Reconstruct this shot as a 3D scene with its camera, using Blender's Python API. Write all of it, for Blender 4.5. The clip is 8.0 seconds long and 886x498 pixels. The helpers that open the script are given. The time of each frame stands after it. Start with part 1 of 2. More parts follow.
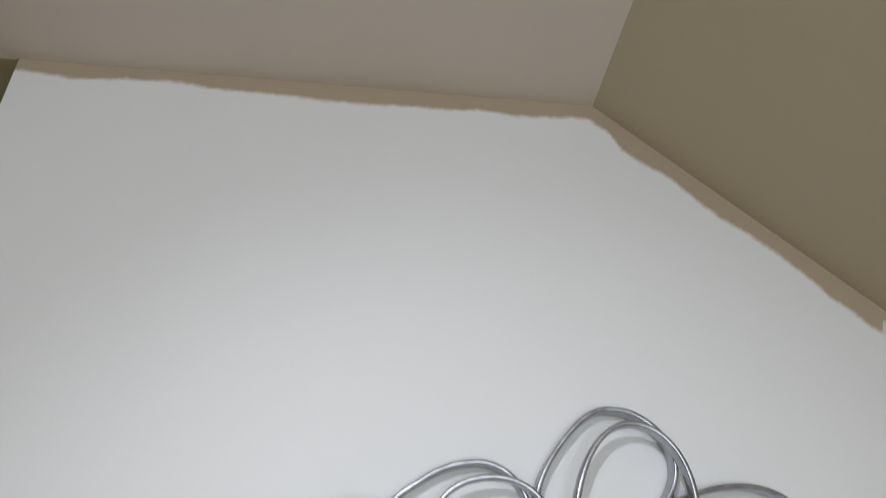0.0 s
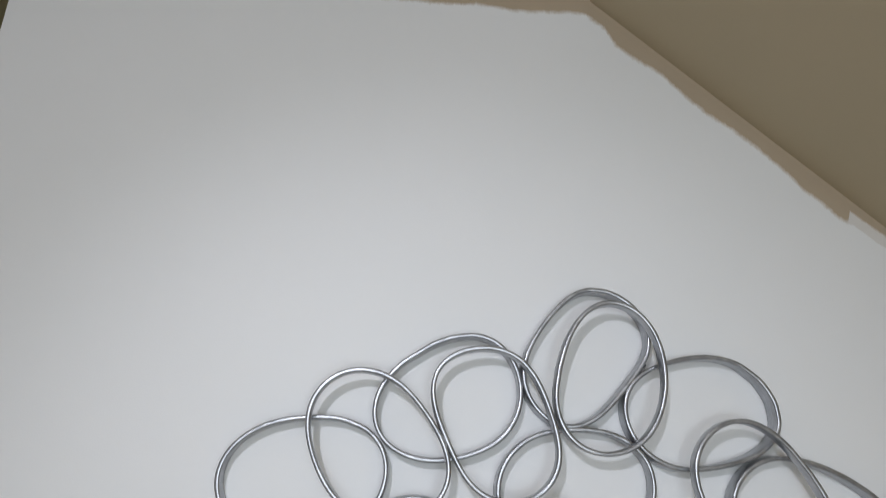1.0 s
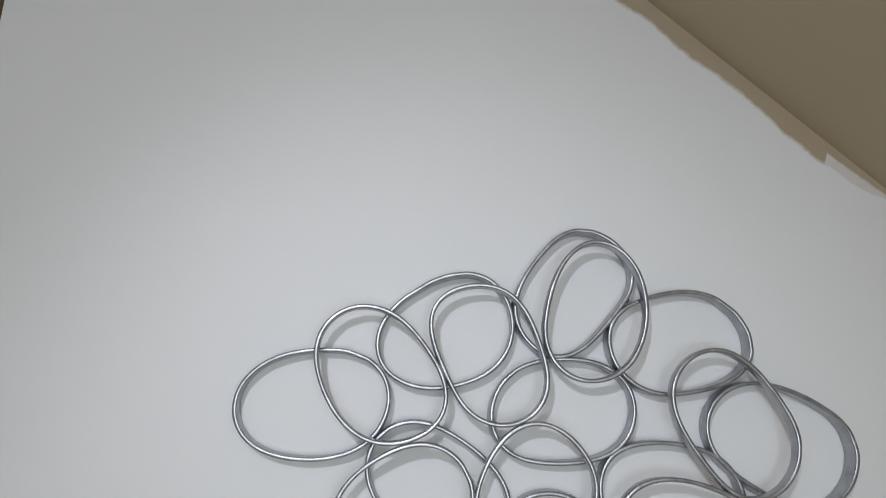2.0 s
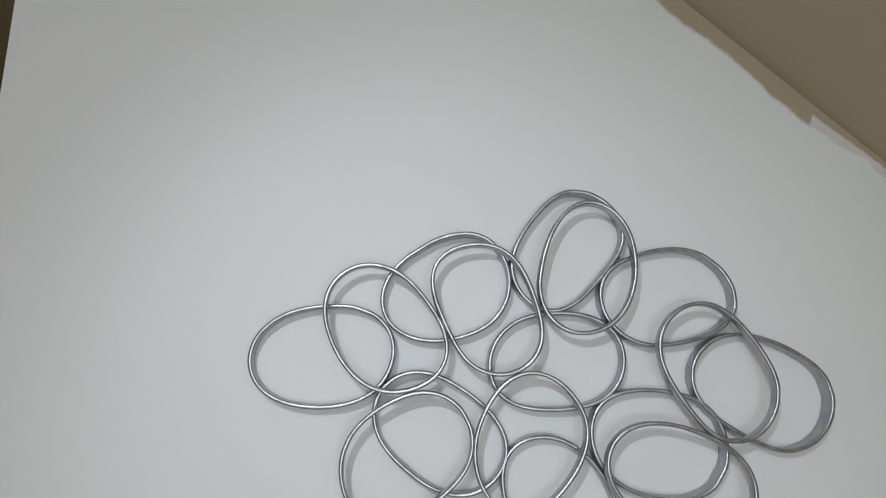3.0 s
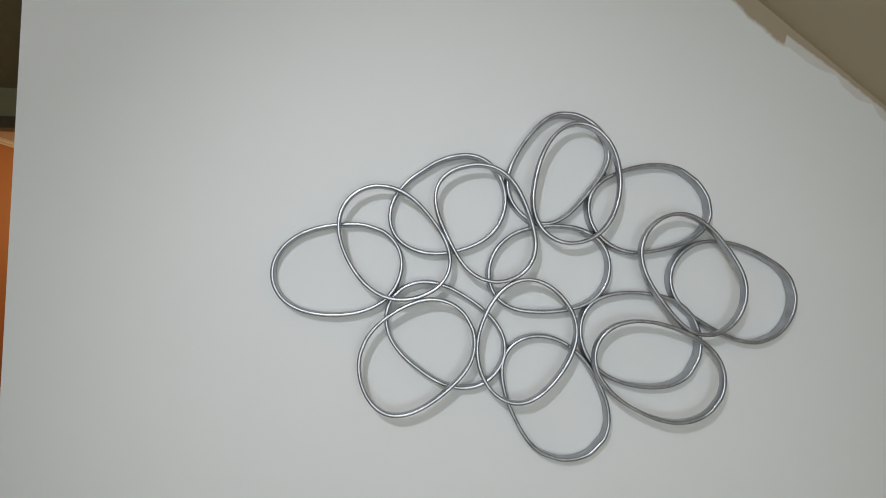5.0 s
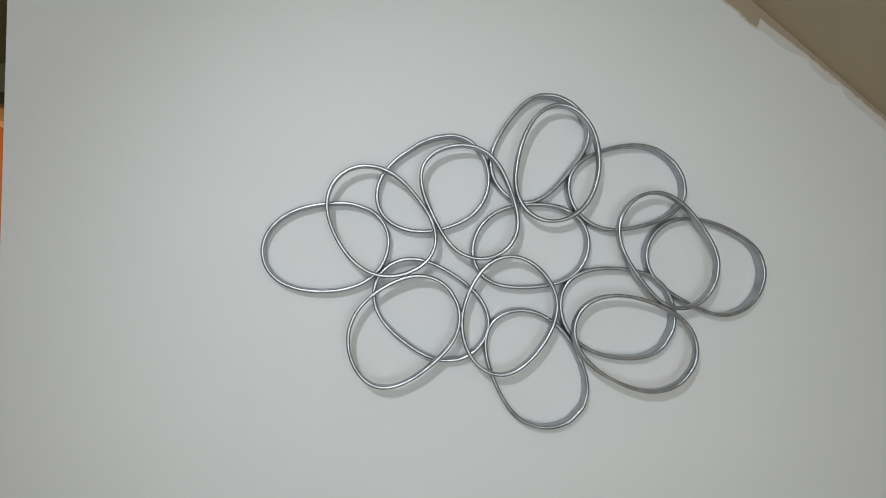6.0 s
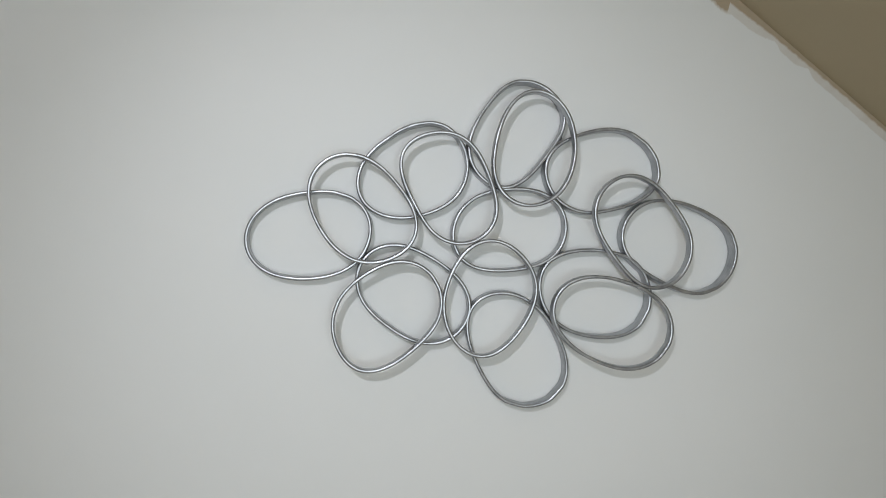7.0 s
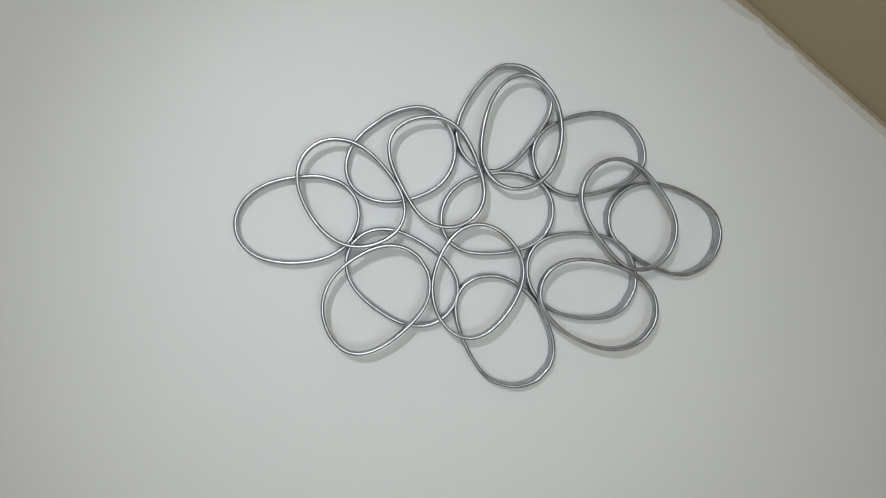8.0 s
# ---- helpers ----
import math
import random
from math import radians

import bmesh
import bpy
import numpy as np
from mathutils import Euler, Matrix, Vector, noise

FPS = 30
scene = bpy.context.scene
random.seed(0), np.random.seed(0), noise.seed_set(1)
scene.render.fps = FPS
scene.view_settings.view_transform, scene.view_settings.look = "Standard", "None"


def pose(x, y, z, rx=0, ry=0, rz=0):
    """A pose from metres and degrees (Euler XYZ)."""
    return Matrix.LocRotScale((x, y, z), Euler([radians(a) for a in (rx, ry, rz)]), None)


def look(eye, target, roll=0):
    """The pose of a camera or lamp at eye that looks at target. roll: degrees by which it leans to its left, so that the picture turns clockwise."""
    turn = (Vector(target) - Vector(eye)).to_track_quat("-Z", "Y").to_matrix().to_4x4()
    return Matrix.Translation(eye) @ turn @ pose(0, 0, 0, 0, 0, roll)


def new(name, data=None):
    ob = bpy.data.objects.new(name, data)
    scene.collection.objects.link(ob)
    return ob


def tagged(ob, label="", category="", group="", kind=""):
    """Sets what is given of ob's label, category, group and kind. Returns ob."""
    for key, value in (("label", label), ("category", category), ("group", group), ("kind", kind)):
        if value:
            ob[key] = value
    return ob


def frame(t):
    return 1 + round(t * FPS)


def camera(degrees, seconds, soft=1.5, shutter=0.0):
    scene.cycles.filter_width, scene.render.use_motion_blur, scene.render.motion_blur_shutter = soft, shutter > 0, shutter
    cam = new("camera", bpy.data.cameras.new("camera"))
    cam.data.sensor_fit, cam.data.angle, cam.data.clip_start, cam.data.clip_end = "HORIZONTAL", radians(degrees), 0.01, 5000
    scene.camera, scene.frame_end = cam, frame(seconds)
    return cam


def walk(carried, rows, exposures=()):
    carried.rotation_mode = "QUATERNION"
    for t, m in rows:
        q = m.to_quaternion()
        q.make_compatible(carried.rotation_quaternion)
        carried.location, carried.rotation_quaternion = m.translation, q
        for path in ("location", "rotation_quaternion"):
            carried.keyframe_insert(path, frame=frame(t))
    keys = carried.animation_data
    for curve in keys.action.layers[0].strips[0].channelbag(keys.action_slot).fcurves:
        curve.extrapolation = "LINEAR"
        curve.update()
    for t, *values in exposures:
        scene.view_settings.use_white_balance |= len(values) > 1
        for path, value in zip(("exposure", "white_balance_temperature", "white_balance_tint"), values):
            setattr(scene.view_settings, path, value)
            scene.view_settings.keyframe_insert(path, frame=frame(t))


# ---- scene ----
cam = camera(64.0, 8.0, soft=0.9, shutter=0.5)
PATH = [
    (0, (-0.2346, -1.1375, 1.5922), (-0.2107, 0.6664, 2.4555), 4.26),
    (0.5, (-0.2337, -1.1865, 1.5662), (-0.2033, 0.6789, 2.2868), 4.98),
    (1, (-0.2373, -1.2265, 1.5654), (-0.1845, 0.6912, 2.1311), 4.26),
    (1.5, (-0.2350, -1.2656, 1.5584), (-0.1726, 0.6776, 2.0275), 3.83),
    (3, (-0.2221, -1.3744, 1.5304), (-0.1708, 0.6018, 1.8342), 3.21),
    (3.5, (-0.2211, -1.4100, 1.5247), (-0.1695, 0.5744, 1.7685), 2.88),
    (4, (-0.2210, -1.4454, 1.5155), (-0.1733, 0.5449, 1.7065), 2.87),
    (4.5, (-0.2342, -1.4743, 1.5105), (-0.1743, 0.5204, 1.6423), 2.08),
    (6, (-0.2609, -1.5514, 1.5173), (-0.1180, 0.4435, 1.5272), 1.50),
    (6.5, (-0.2676, -1.5697, 1.5242), (-0.0898, 0.4223, 1.5042), 0.79),
    (7, (-0.2630, -1.5824, 1.5291), (-0.0665, 0.4074, 1.4837), 0.40),
    (7.5, (-0.2611, -1.5935, 1.5348), (-0.0492, 0.3936, 1.4559), 0.18),
    (8, (-0.2567, -1.5985, 1.5439), (-0.0373, 0.3863, 1.4339), 0.13),
]
EXPOSURES = [(0.0, -0.46, 6400, 12), (1.5, -0.6, 6330, 12), (3.5, -0.7, 6430, 9), (4.5, -0.71, 6500, 8), (6.0, -0.72, 6500, 8), (6.5, -0.68, 6500, 8), (8.0, -0.6, 6550, 7)]
walk(cam, [(t, look(eye, target, roll)) for t, eye, target, roll in PATH], EXPOSURES)

# ---- world and lamps ----
CEILING, CREASE, CORNER, SLOPE = 2.477, 0.056, -1.084, 0.7695   # room height, start of the slope, free end of the wall, fall per metre
world = bpy.data.worlds.new("world")
world.use_nodes = True
world.node_tree.nodes["Background"].inputs[0].default_value = (0.5, 0.55, 0.6, 1)
world.node_tree.nodes["Background"].inputs[1].default_value = 0.02
scene.world = world


def bulb(name, place, watts, colour, radius):
    lamp = bpy.data.lights.new(name, "POINT")
    lamp.energy, lamp.color, lamp.shadow_soft_size = watts, colour, radius
    new(name, lamp).matrix_world = pose(*place)


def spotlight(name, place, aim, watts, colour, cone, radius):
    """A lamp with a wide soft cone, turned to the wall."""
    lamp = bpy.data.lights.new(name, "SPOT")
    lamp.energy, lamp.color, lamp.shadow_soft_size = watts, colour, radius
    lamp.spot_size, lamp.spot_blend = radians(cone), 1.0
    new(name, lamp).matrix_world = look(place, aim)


def added_fill_light(name, place, watts, colour, width, height):
    """A broad soft fill lamp, added behind the camera without a known source."""
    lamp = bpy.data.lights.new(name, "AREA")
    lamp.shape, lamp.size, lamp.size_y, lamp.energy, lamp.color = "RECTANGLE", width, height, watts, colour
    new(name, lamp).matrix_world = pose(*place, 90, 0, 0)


LAMP = (-0.72, -2.3, 2.25)                            # an unseen lamp, placed from the hoops' shadows and split into spotlight and bulb
# spotlight cone added to darken the wall towards its edges
spotlight("falloff_spotlight", LAMP, (-0.13, 0.0, 1.3), 82.0, (0.88, 0.915, 1.0), 50.0, 0.05)
# bare bulb at the same spot, added to lift ceiling and slope
bulb("lamp_bulb", LAMP, 20.0, (0.88, 0.915, 1.0), 0.05)
# added fill: softens the lamp's shadows, no such source is known
added_fill_light("added_fill_light", (-0.1, -2.97, 1.25), 41.0, (0.855, 0.945, 0.985), 1.3, 1.1)
bulb("far_room_bulb", (-2.2, 4.2, 1.9), 27.0, (1.0, 0.72, 0.42), 0.1)


# ---- materials ----
def shader(name, colour, rough=0.6, metal=0.0):
    m = bpy.data.materials.new(name)
    m.use_nodes = True
    b = m.node_tree.nodes["Principled BSDF"]
    b.inputs["Base Color"].default_value = (*colour, 1)
    b.inputs["Roughness"].default_value, b.inputs["Metallic"].default_value = rough, metal
    return m, m.node_tree, b


def math_node(tree, op, a, b=None, c=None, clamp=False):
    n = tree.nodes.new("ShaderNodeMath")
    n.operation, n.use_clamp = op, clamp
    for i, v in enumerate((a, b, c)):
        if isinstance(v, (int, float)):
            n.inputs[i].default_value = v
        elif v is not None:
            tree.links.new(v, n.inputs[i])
    return n.outputs[0]


def noise_node(tree, vector, scale, detail=3.0, rough=0.5):
    n = tree.nodes.new("ShaderNodeTexNoise")
    n.inputs["Scale"].default_value, n.inputs["Detail"].default_value, n.inputs["Roughness"].default_value = scale, detail, rough
    tree.links.new(vector, n.inputs["Vector"])
    return n.outputs["Fac"]


def coords(tree, scale=(1, 1, 1)):
    n, mp = tree.nodes.new("ShaderNodeTexCoord"), tree.nodes.new("ShaderNodeMapping")
    mp.inputs["Scale"].default_value = scale
    tree.links.new(n.outputs["Object"], mp.inputs["Vector"])
    return mp.outputs["Vector"]


def mixed(tree, fac, a, b):
    n = tree.nodes.new("ShaderNodeMix")
    n.data_type = "RGBA"
    for socket, v in ((n.inputs[0], fac), (n.inputs[6], a), (n.inputs[7], b)):
        if isinstance(v, tuple):
            socket.default_value = (*v, 1)
        elif isinstance(v, float):
            socket.default_value = v
        else:
            tree.links.new(v, socket)
    return n.outputs[2]


def bumped(tree, b, height, strength, distance):
    n = tree.nodes.new("ShaderNodeBump")
    n.inputs["Strength"].default_value, n.inputs["Distance"].default_value = strength, distance
    tree.links.new(height, n.inputs["Height"])
    tree.links.new(n.outputs[0], b.inputs["Normal"])


def painted(name, colour, dark, rough=0.7, grain=260.0, bump=0.25):
    """Rolled wall paint: faint blotches and a fine stipple."""
    m, tree, b = shader(name, colour, rough)
    v = coords(tree)
    blotch = math_node(tree, "MULTIPLY_ADD", noise_node(tree, v, 1.7, 4), 1.6, -0.3, clamp=True)
    tree.links.new(mixed(tree, blotch, dark, colour), b.inputs["Base Color"])
    bumped(tree, b, noise_node(tree, v, grain, 2), bump, 0.0006)
    return m


BEIGE = (0.43, 0.345, 0.245)
WHITE, WHITE_DARK = (0.80, 0.80, 0.795), (0.775, 0.78, 0.775)


def half_painted_wall():
    """Old beige paint left as a ragged strip below the ceiling, white roller paint over the rest."""
    m, tree, b = shader("half_painted_wall", WHITE, 0.55)
    v = coords(tree)
    split = tree.nodes.new("ShaderNodeSeparateXYZ")
    tree.links.new(v, split.inputs[0])
    x, z = split.outputs["X"], split.outputs["Z"]
    below_flat = math_node(tree, "SUBTRACT", CEILING, z)
    line = math_node(tree, "MULTIPLY_ADD", math_node(tree, "SUBTRACT", x, CREASE), -SLOPE, CEILING)
    below_slope = math_node(tree, "MULTIPLY", math_node(tree, "SUBTRACT", line, z), 1 / math.hypot(1, SLOPE))
    below = math_node(tree, "MINIMUM", below_flat, below_slope)
    along = math_node(tree, "MULTIPLY_ADD", x, 0.5, 0.6)          # -1.2 .. 0.8 m to 0 .. 1

    def width_ramp(stops):
        r = tree.nodes.new("ShaderNodeValToRGB")
        e = r.color_ramp.elements
        while len(e) < len(stops):
            e.new(0.5)
        for el, (at, w) in zip(e, stops):
            el.position, el.color = at * 0.5 + 0.6, (w * 10, w * 10, w * 10, 1)
        tree.links.new(along, r.inputs[0])
        return math_node(tree, "MULTIPLY", r.outputs[0], 0.1)

    brush = noise_node(tree, coords(tree, (0.7, 1, 0.9)), 60.0, 4, 0.6)
    wave = noise_node(tree, v, 11.0, 3, 0.5)
    bristle = noise_node(tree, coords(tree, (1, 1, 0.22)), 210.0, 3, 0.65)
    ragged = math_node(tree, "ADD", math_node(tree, "MULTIPLY_ADD", wave, 0.012, -0.006), math_node(tree, "MULTIPLY_ADD", brush, 0.013, -0.0065))
    ragged = math_node(tree, "ADD", ragged, math_node(tree, "MULTIPLY_ADD", bristle, 0.007, -0.0035))
    old = math_node(tree, "ADD", width_ramp((
        (-1.084, 0.025), (-1.0, 0.03), (-0.963, 0.036), (-0.87, 0.028), (-0.78, 0.0235), (-0.667, 0.032), (-0.422, 0.038), (-0.278, 0.036),
        (-0.167, 0.032), (-0.077, 0.037), (0.029, 0.029), (0.09, 0.029), (0.105, 0.042), (0.142, 0.041), (0.2, 0.033), (0.29, 0.041),
        (0.335, 0.034), (0.4, 0.031), (0.455, 0.036), (0.467, 0.042), (0.56, 0.042))), ragged)
    patch = math_node(tree, "ADD", width_ramp(((0.5, 0.038), (0.56, 0.034), (0.60, 0.033), (0.64, 0.026), (0.672, 0.012), (0.682, 0.024), (0.72, 0.024), (0.755, 0.011), (0.764, 0.022), (0.8, 0.022))), math_node(tree, "MULTIPLY", ragged, 0.5))
    late = math_node(tree, "MULTIPLY", math_node(tree, "SUBTRACT", math_node(tree, "MULTIPLY_ADD", ragged, 0.8, x), 0.546), 70.0, clamp=True)
    thick = math_node(tree, "ADD", math_node(tree, "MULTIPLY", old, math_node(tree, "SUBTRACT", 1.0, late)), math_node(tree, "MULTIPLY", patch, late))
    thin = math_node(tree, "ADD", width_ramp(((-1.084, 0.1), (0.545, 0.1), (0.553, 0.017), (0.60, 0.0145), (0.65, 0.0105), (0.74, 0.008), (0.8, 0.007))), math_node(tree, "MULTIPLY", ragged, 0.6))
    opaque = math_node(tree, "MULTIPLY", math_node(tree, "SUBTRACT", math_node(tree, "ADD", below, 0.003), thick), 105.0, clamp=True)
    veil = math_node(tree, "MULTIPLY", math_node(tree, "SUBTRACT", below, thin), 200.0, clamp=True)
    veil = math_node(tree, "MULTIPLY", veil, math_node(tree, "MULTIPLY_ADD", noise_node(tree, v, 28.0, 3), 0.4, 0.48))
    cover = math_node(tree, "MAXIMUM", opaque, veil)
    blotch = math_node(tree, "MULTIPLY_ADD", noise_node(tree, v, 2.3, 5), 1.5, -0.25, clamp=True)
    white = mixed(tree, blotch, WHITE_DARK, WHITE)
    # a few faint scuffs
    scuff = math_node(tree, "MULTIPLY_ADD", noise_node(tree, v, 9.0, 6, 0.7), 9.0, -6.3, clamp=True)
    white = mixed(tree, math_node(tree, "MULTIPLY", scuff, 0.25), white, (0.70, 0.69, 0.66))
    tree.links.new(mixed(tree, cover, BEIGE, white), b.inputs["Base Color"])
    stipple = math_node(tree, "ADD", math_node(tree, "MULTIPLY", noise_node(tree, v, 320.0, 2), 0.5), math_node(tree, "MULTIPLY", cover, 0.8))
    bumped(tree, b, stipple, 0.3, 0.0007)
    return m


def silver_paint():
    """Brushed-on aluminium paint over steel: streaky, worn a little darker in places."""
    m, tree, b = shader("silver_paint", (0.58, 0.585, 0.6), 0.36, 0.85)
    v = coords(tree)
    fine = noise_node(tree, v, 420.0, 3)
    coarse = noise_node(tree, v, 26.0, 4)
    streak = noise_node(tree, coords(tree, (1, 7, 1)), 60.0, 4, 0.6)
    tone = math_node(tree, "MULTIPLY_ADD", coarse, 1.0, math_node(tree, "MULTIPLY_ADD", streak, 1.2, -0.6), clamp=True)
    tree.links.new(mixed(tree, tone, (0.22, 0.226, 0.24), (0.55, 0.557, 0.58)), b.inputs["Base Color"])
    tree.links.new(math_node(tree, "MULTIPLY_ADD", coarse, 0.22, 0.22), b.inputs["Roughness"])
    bumped(tree, b, math_node(tree, "ADD", fine, math_node(tree, "MULTIPLY", coarse, 2.0)), 0.2, 0.0008)
    return m


def boards(name):
    m, tree, b = shader(name, (0.24, 0.14, 0.07), 0.45)
    g = noise_node(tree, coords(tree, (9, 0.6, 1)), 6.0, 5)
    tree.links.new(mixed(tree, g, (0.36, 0.28, 0.2), (0.52, 0.42, 0.31)), b.inputs["Base Color"])
    return m


WALL = half_painted_wall()
# One beige for slope and ceiling; the ceiling's stronger light is painted in.
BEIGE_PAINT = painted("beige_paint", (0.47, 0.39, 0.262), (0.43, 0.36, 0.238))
LIT_BEIGE_PAINT = painted("lit_beige_paint", (0.66, 0.58, 0.495), (0.63, 0.55, 0.465))
# for the unseen walls, kept white to bounce light into the room
PLAIN_WHITE = painted("plain_white_paint", WHITE, WHITE_DARK)
# The unlit hall's shade is put into this olive colour.
HALL_SHADE = painted("hall_shade_olive", (0.37, 0.335, 0.195), (0.34, 0.305, 0.175))
BROWN = painted("brown_casing_paint", (0.14, 0.105, 0.06), (0.12, 0.09, 0.05), 0.5)
ORANGE = painted("orange_paint", (0.52, 0.22, 0.07), (0.48, 0.2, 0.06))
CREAM = painted("cream_paint", (0.75, 0.66, 0.5), (0.72, 0.63, 0.48))
SILVER = silver_paint()
# unseen floor, made light so that it bounces light upwards
FLOOR = boards("floor_boards")
DARK_STEEL = painted("dark_steel", (0.07, 0.07, 0.075), (0.05, 0.05, 0.055), 0.4)


# ---- mesh helpers ----
def mesh_of(name, bm, material, smooth=False):
    bmesh.ops.recalc_face_normals(bm, faces=bm.faces)
    me = bpy.data.meshes.new(name)
    bm.to_mesh(me)
    bm.free()
    me.materials.append(material)
    if smooth:
        me.shade_smooth()
    return me


def part(name, bm, material, parent=None, label="", smooth=False):
    ob = new(name, mesh_of(name, bm, material, smooth))
    ob.parent = parent
    return tagged(ob, label)


def prism(outline, axis, start, end):
    """A slab: an outline of (u, v) pairs pushed along x, y or z. u, v are the other two axes in order."""
    bm = bmesh.new()

    def at(u, v, w):
        return {"x": (w, u, v), "y": (u, w, v), "z": (u, v, w)}[axis]

    a = [bm.verts.new(at(u, v, start)) for u, v in outline]
    b = [bm.verts.new(at(u, v, end)) for u, v in outline]
    bm.faces.new(a), bm.faces.new(b)
    n = len(a)
    for i in range(n):
        bm.faces.new((a[i], a[(i + 1) % n], b[(i + 1) % n], b[i]))
    return bm


def rect(u0, v0, u1, v1):
    return [(u0, v0), (u1, v0), (u1, v1), (u0, v1)]


def structure(name, bm, material, label, category):
    return tagged(part(name, bm, material), label, category, kind="structure")


# ---- the room ----
KNEE, BACK, SIDE = 2.3, -2.95, -3.4
KNEE_Z = CEILING - SLOPE * (KNEE - CREASE)
wall = prism([(CORNER, 0), (KNEE, 0), (KNEE, KNEE_Z), (CREASE, CEILING), (CORNER, CEILING)], "y", 0.0, 0.12)
bmesh.ops.bevel(wall, geom=[e for e in wall.edges if all(abs(v.co.x - CORNER) < 1e-4 for v in e.verts) and abs(e.verts[0].co.y - e.verts[1].co.y) < 1e-4],
                offset=0.004, segments=3, affect="EDGES")
structure("wall_north", wall, WALL, "white wall with ragged beige strip of old paint", "wall")
structure("ceiling", prism(rect(SIDE, BACK, CREASE, 0.0), "z", CEILING, CEILING + 0.1), LIT_BEIGE_PAINT, "flat beige ceiling above the white wall, lightened for its light", "ceiling")
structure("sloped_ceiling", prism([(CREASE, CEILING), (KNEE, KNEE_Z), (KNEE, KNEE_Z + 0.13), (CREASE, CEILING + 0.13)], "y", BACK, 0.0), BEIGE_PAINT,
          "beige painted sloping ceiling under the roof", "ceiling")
structure("wall_east", prism(rect(BACK, 0, 0.12, KNEE_Z + 0.1), "x", KNEE, KNEE + 0.1), PLAIN_WHITE, "low white knee wall under the slope", "wall")
FILL_OPENING = (-0.85, 0.7, 0.55, 1.9)                       # left, bottom, right and top of an unseen opening made for the fill lamp
for name, box in (("wall_south", (SIDE, 0, FILL_OPENING[0], CEILING + 0.1)), ("wall_south_right", (FILL_OPENING[2], 0, KNEE, CEILING + 0.1)),
                  ("wall_south_below", (FILL_OPENING[0], 0, FILL_OPENING[2], FILL_OPENING[1])), ("wall_south_above", (FILL_OPENING[0], FILL_OPENING[3], FILL_OPENING[2], CEILING + 0.1))):
    structure(name, prism(rect(*box), "y", BACK - 0.1, BACK), PLAIN_WHITE, "plain white painted wall round the fill lamp opening", "wall")
structure("wall_west", prism(rect(BACK, 0, 2.43, CEILING + 0.1), "x", SIDE - 0.1, SIDE), PLAIN_WHITE, "plain white painted side wall", "wall")
structure("floor", prism(rect(SIDE, BACK, KNEE, 6.1), "z", -0.1, 0.0), FLOOR, "brown wooden floor", "floor")

# ---- the dark hall past the wall's free end ----
HALL, HEAD, FAR = 2.475, 2.257, 2.43
structure("hall_ceiling", prism(rect(SIDE, 0.0, CORNER - 0.001, FAR), "z", HALL, HALL + 0.1), HALL_SHADE, "unlit hall ceiling with its shade put into the colour", "ceiling")
structure("hall_wall_east", prism(rect(0.12, 0, FAR, HALL), "x", CORNER, -1.0), HALL_SHADE, "hall wall coloured olive for its shade", "wall")
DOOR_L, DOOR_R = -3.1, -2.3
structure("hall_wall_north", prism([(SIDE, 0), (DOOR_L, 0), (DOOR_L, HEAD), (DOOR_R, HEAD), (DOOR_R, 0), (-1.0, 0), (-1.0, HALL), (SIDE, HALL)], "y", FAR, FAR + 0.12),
          HALL_SHADE, "hall wall with a doorway, coloured olive for its shade", "wall")
casing = prism([(DOOR_L - 0.06, 0), (DOOR_L, 0), (DOOR_L, HEAD), (DOOR_R, HEAD), (DOOR_R, 0), (DOOR_R + 0.06, 0), (DOOR_R + 0.06, HEAD + 0.06), (DOOR_L - 0.06, HEAD + 0.06)], "y", FAR - 0.018, FAR - 0.003)
bmesh.ops.bevel(casing, geom=[e for e in casing.edges if all(v.co.y < FAR - 0.01 for v in e.verts)], offset=0.004, segments=2, affect="EDGES")
structure("trim", casing, BROWN, "dark brown wooden door casing in the hall", "door casing")

# ---- the lit orange room through the doorway ----
structure("far_wall_west", prism(rect(FAR + 0.12, 0, 6.0, 2.4), "x", -3.28, -3.18), ORANGE, "orange painted wall lit by warm lamplight", "wall")
structure("far_wall_north", prism(rect(-3.28, 0, -1.1, 2.4), "y", 6.0, 6.1), ORANGE, "orange painted wall of the lit room", "wall")
structure("far_wall_east", prism(rect(FAR + 0.12, 0, 6.0, 2.4), "x", -1.2, -1.1), ORANGE, "orange painted wall of the lit room", "wall")
structure("far_ceiling", prism(rect(-3.28, FAR + 0.12, -1.1, 6.1), "z", 2.4, 2.5), CREAM, "cream ceiling of the lit room", "ceiling")
profile = [(u - 3.177, v) for u, v in ((0, 2.397), (0, 2.362), (0.008, 2.36), (0.01, 2.37), (0.022, 2.374), (0.03, 2.39), (0.04, 2.392), (0.04, 2.397))]
structure("crown_moulding", prism(profile, "y", FAR + 0.13, 5.99), CREAM, "cream crown moulding below the ceiling", "moulding")


# ---- the wall sculpture of bent metal hoops ----
BACK_DEEP, FRONT_DEEP, FRONT_BASE, THICK = 0.035, 0.024, 0.046, 0.0076   # depth of the hoops on the wall and of those over them, whose gap is set to fit the camera's view


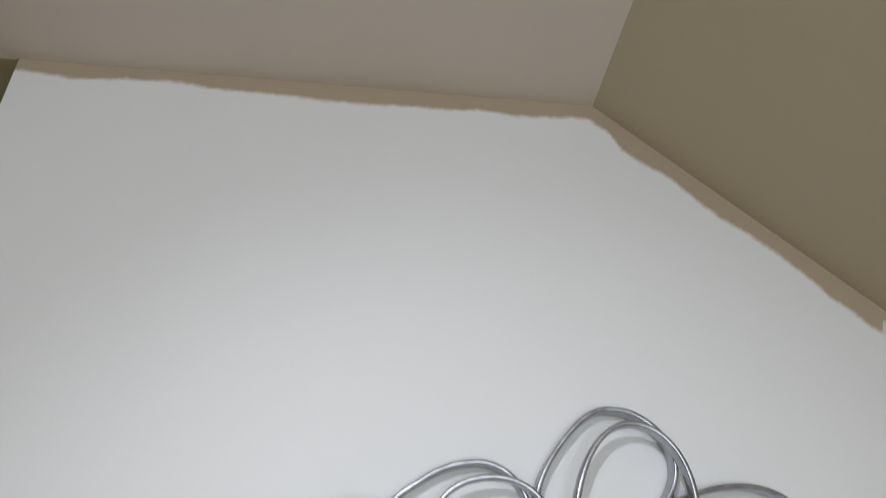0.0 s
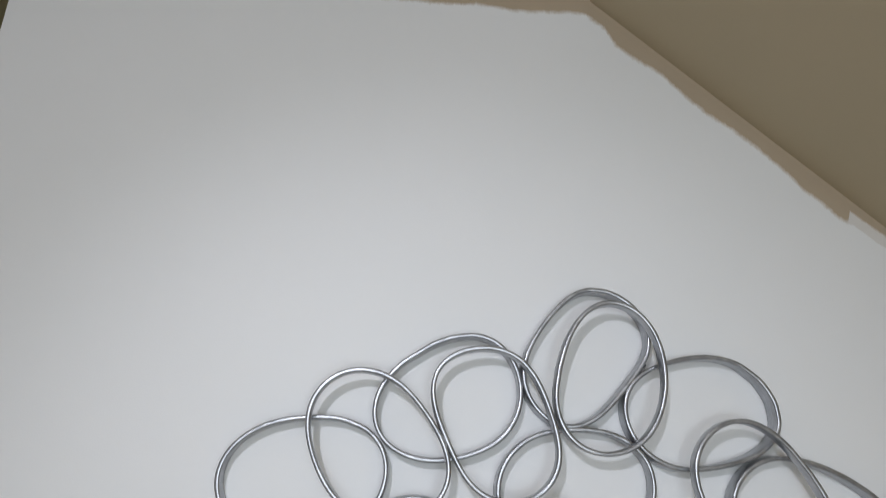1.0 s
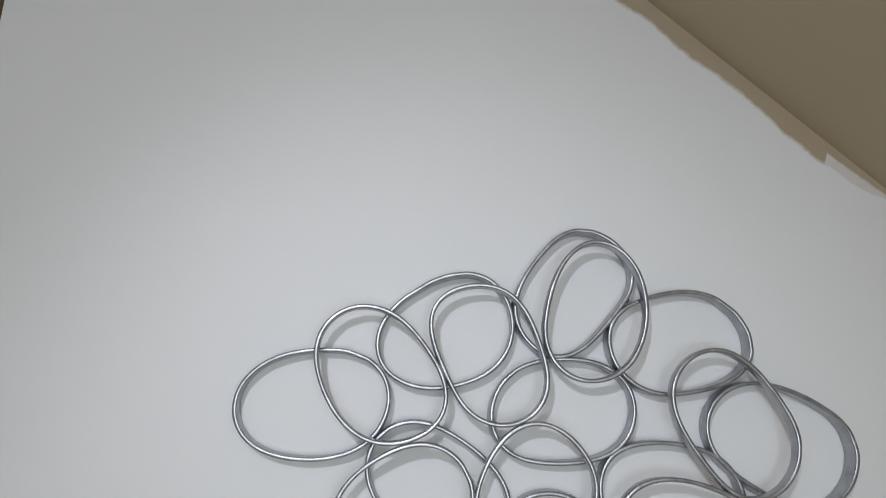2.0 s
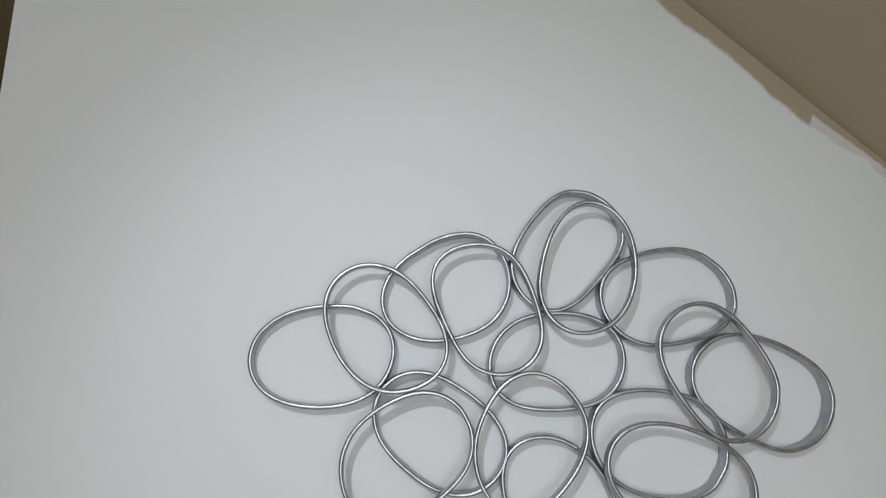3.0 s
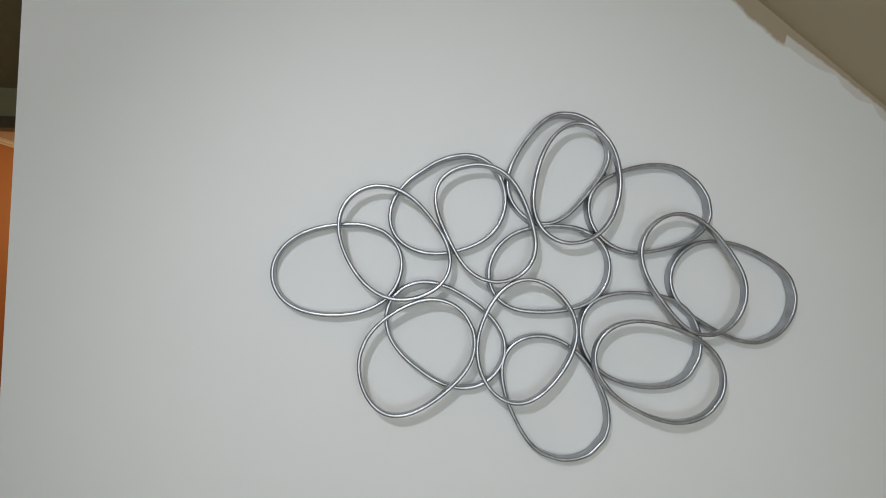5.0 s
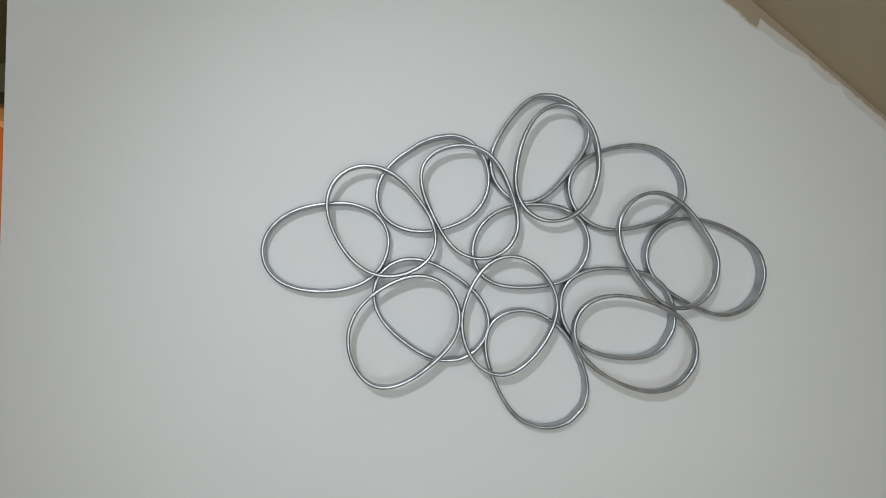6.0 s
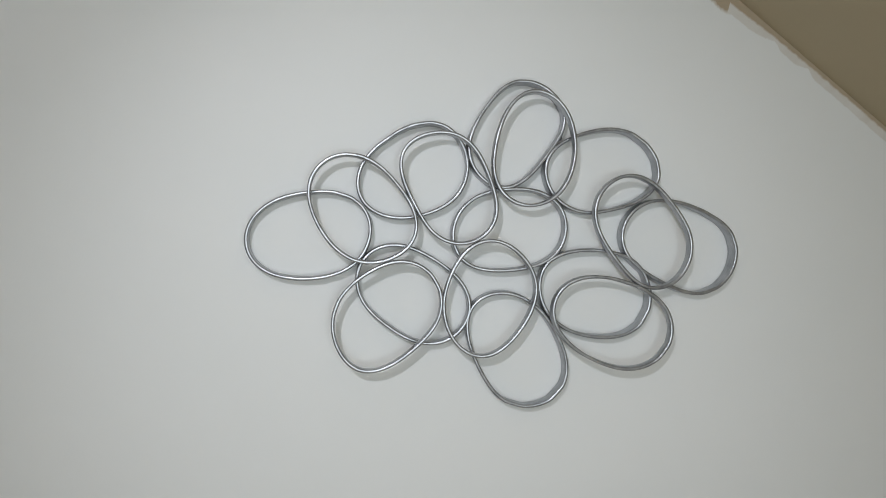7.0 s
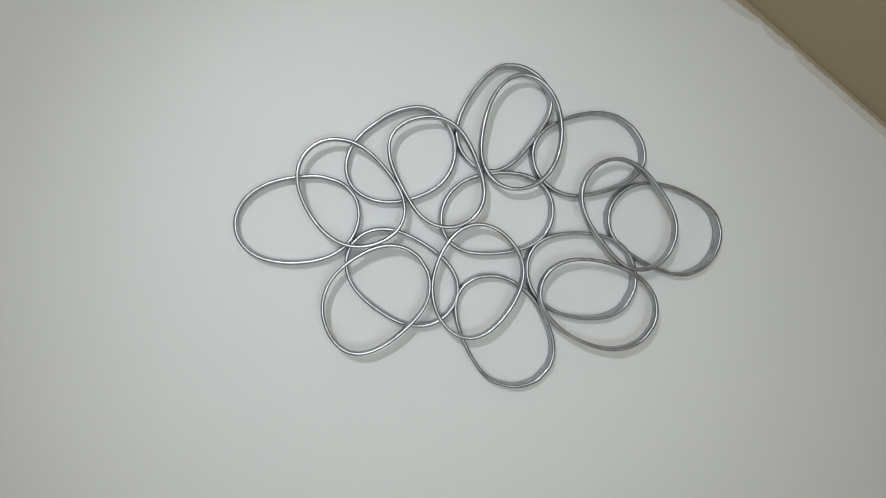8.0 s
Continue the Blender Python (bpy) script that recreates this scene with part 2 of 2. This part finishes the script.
def hoop_curve(x, z, a, b, tilt, egg, lean, square, skew, twist, facets, count=192):
    """A hand-bent oval: an ellipse with an egg-shaped bias, slightly squared, with short straight runs between the bends.
    facets: their directions from the centre and half widths in degrees. Places and sideways directions along it."""
    t = np.linspace(0, 2 * np.pi, count, endpoint=False)
    turn = np.exp(1j * np.radians(tilt))
    w = (a * np.cos(t) + 1j * b * np.sin(t) + (egg + 1j * lean) * np.exp(-2j * t) + square * np.exp(3j * t) + (skew + 1j * twist) * np.exp(-3j * t)) * turn
    for at, half in facets:
        k = int(np.argmin(abs(np.angle(w * np.exp(-1j * np.radians(at))))))
        n = max(2, round(0.8 * half / 360 * count))
        run = [(k + d) % count for d in range(-n, n + 1)]
        chord = np.linspace(w[run[0]], w[run[-1]], 2 * n + 1)
        w[run] = chord + 0.5 * (w[k] - chord[n])
    for _ in range(7):
        w = (np.roll(w, 1) + 2 * w + np.roll(w, -1)) / 4
    way = np.roll(w, -1) - np.roll(w, 1)
    side = -1j * way / abs(way)
    return w + complex(x, z), side


def section(thick, deep):
    """A flat bar's section with a rounded front: (sideways, forwards) pairs."""
    r = thick * 0.42
    pts = []
    for cx, cy, start in ((thick / 2 - r, deep - r * 0.7, 0), (-thick / 2 + r, deep - r * 0.7, 90), (-thick / 2 + r * 0.5, r * 0.5, 180), (thick / 2 - r * 0.5, r * 0.5, 270)):
        rr = r if start < 180 else r * 0.5
        for k in range(4):
            ang = radians(start + 30 * k)
            pts.append((cx + rr * math.cos(ang), cy + rr * (0.7 if start < 180 else 1.0) * math.sin(ang)))
    return pts


def swept(w, side, base, thick, deep, wobble):
    """A closed bar along the places w, slightly uneven in thickness and lean."""
    bm = bmesh.new()
    n = len(w)
    loops = []
    for i in range(n):
        j = 2 * math.pi * i / n
        off = wobble * (math.sin(3 * j + base * 90) + 0.6 * math.sin(7 * j + w[0].real * 40))
        th = thick * (1 + 0.05 * math.sin(5 * j + w[0].imag * 30))
        lean = 0.03 * math.sin(2 * j + w[0].real * 25)
        loop = []
        for s, f in section(th, deep):
            p = w[i] + side[i] * (s + off * 0.4 + lean * (f - deep / 2))
            loop.append(bm.verts.new((p.real, -(base + f), p.imag)))
        loops.append(loop)
    m = len(loops[0])
    for i in range(n):
        a, b = loops[i], loops[(i + 1) % n]
        for k in range(m):
            bm.faces.new((a[k], a[(k + 1) % m], b[(k + 1) % m], b[k]))
    return bm


sculpture = tagged(new("wall_sculpture"), "silver wall sculpture of overlapping bent metal hoops on the white wall", "wall art")
sculpture.matrix_world = pose(0, 0, 0)


def hoop(layer, x, z, a, b, tilt, egg, lean, square, skew, twist, facets):
    """One hoop. layer 0 lies on the wall, layer 1 stands clear of the hoops below it."""
    w, side = hoop_curve(x, z, a, b, tilt, egg, lean, square, skew, twist, facets)
    base, deep = (FRONT_BASE, FRONT_DEEP) if layer else (0.0015, BACK_DEEP)
    ring = part("hoop", swept(w, side, base, THICK, deep, 0.0006), SILVER, sculpture, "silver hoop " + ("standing clear of the hoops behind" if layer else "flat against the wall"), True)
    return ring


RINGS = [
    hoop(0, -0.4000, 1.5220, 0.1291, 0.0984, -171.0, 0.0012, -0.0011, 0.0053, -0.0004, 0.0008, ((80, 12), (52, 13))),
    hoop(1, -0.2869, 1.5779, 0.1237, 0.0995, 133.2, 0.0014, -0.0020, 0.0042, -0.0007, 0.0015, ((100, 9), (-55, 10))),
    hoop(0, -0.174, 1.662, 0.1224, 0.0988, -152.3, 0.0032, -0.0020, 0.0039, -0.0006, 0.0004, ((128, 18), (82, 12))),
    hoop(1, -0.0985, 1.6277, 0.1232, 0.0943, 119.9, -0.0011, 0.0018, 0.0053, -0.0019, 0.0019, ((60, 10), (200, 9))),
    hoop(0, 0.051, 1.750, 0.1208, 0.0934, -125.3, 0.0018, 0.0013, 0.0052, -0.0027, 0.0004, ((82, 11), (130, 12))),
    hoop(1, 0.0860, 1.7115, 0.1200, 0.0931, -97.6, -0.0020, -0.0019, 0.0045, -0.0002, 0.0004, ((60, 8), (185, 12))),
    hoop(0, 0.039, 1.536, 0.1244, 0.0956, -171.7, 0.0001, 0.0009, 0.0050, -0.0012, 0.0010, ((150, 9), (-60, 11))),
    hoop(0, 0.248, 1.670, 0.1251, 0.0961, 6.8, 0.0005, -0.0011, 0.0050, -0.0003, -0.0023, ((40, 13), (3, 12))),
    hoop(1, 0.3333, 1.5350, 0.1279, 0.0957, 124.2, 0.0005, 0.0011, 0.0057, -0.0016, -0.0012, ((50, 13), (-20, 10), (225, 11))),
    hoop(0, 0.432, 1.503, 0.1328, 0.1008, 158.2, 0.0021, 0.0001, 0.0057, -0.0015, 0.0008, ((42, 15), (5, 12), (-55, 12))),
    hoop(0, 0.236, 1.396, 0.1261, 0.1025, 169.0, 0.0017, -0.0008, 0.0041, -0.0009, -0.0017, ((-25, 14), (95, 10))),
    hoop(1, 0.2665, 1.3346, 0.1331, 0.0993, 160.2, 0.0021, -0.0005, 0.0057, -0.0001, 0.0002, ((75, 12), (-120, 12), (-30, 12))),
    hoop(1, -0.0117, 1.3884, 0.1221, 0.1000, -105.5, 0.0026, -0.0011, 0.0037, 0.0005, 0.0020, ((130, 10), (-45, 10))),
    hoop(0, 0.057, 1.270, 0.1333, 0.1005, 122.7, 0.0019, 0.0003, 0.0054, -0.0006, 0.0017, ((-93, 14), (-46, 14), (-15, 10))),
    hoop(0, -0.174, 1.394, 0.1281, 0.0956, 146.6, 0.0009, -0.0006, 0.0056, -0.0010, 0.0003, ((140, 10), (-125, 11))),
    hoop(1, -0.2336, 1.3515, 0.1262, 0.1010, -135.3, -0.0001, 0.0025, 0.0043, -0.0010, 0.0019, ((35, 11), (170, 10))),
]


def lump(place, turn, long, wide, deep, material, name, parent, label):
    """A bead of weld metal: a flattened, slightly lopsided blob."""
    bm = bmesh.new()
    bmesh.ops.create_icosphere(bm, subdivisions=2, radius=1.0)
    c, sn = math.cos(radians(turn)), math.sin(radians(turn))
    for v in bm.verts:
        q = 1 + 0.25 * noise.noise(v.co * 1.7 + Vector(place) * 30)
        u, d, h = v.co.x * long * q, v.co.y * deep * q, v.co.z * wide * q
        v.co = (place[0] + u * c - h * sn, place[1] + d, place[2] + u * sn + h * c)
    return part(name, bm, material, parent, label, True)


# beads where a hoop is tacked to the one behind it
for x, z, ring, turn in ((0.084, 1.377, 12, 20), (0.134, 1.342, 10, -50), (0.174, 1.739, 5, 30), (-0.007, 1.644, 3, -40), (0.256, 1.498, 8, -60), (0.362, 1.392, 11, -20), (-0.275, 1.464, 1, 35)):
    lump((x, -0.0395, z), turn, 0.0065, 0.0042, 0.009, SILVER, "weld_bead", RINGS[ring], "small pale weld bead")


def fixing(x, z, parent):
    """A dark screw with a washer that holds a hoop to the wall."""
    bm = bmesh.new()
    for radius, y0, y1 in ((0.0042, 0.0, -0.006), (0.0028, -0.006, -0.02), (0.0055, -0.02, -0.023), (0.0046, -0.023, -0.027)):
        ring_a = [bm.verts.new((x + radius * math.cos(k * math.pi / 4), y0, z + radius * math.sin(k * math.pi / 4))) for k in range(8)]
        ring_b = [bm.verts.new((x + radius * math.cos(k * math.pi / 4), y1, z + radius * math.sin(k * math.pi / 4))) for k in range(8)]
        bm.faces.new(ring_a), bm.faces.new(ring_b)
        for k in range(8):
            bm.faces.new((ring_a[k], ring_a[(k + 1) % 8], ring_b[(k + 1) % 8], ring_b[k]))
    return part("screw", bm, DARK_STEEL, parent, "dark steel fixing screw")


fixing(0.1520, 1.7424, RINGS[4])
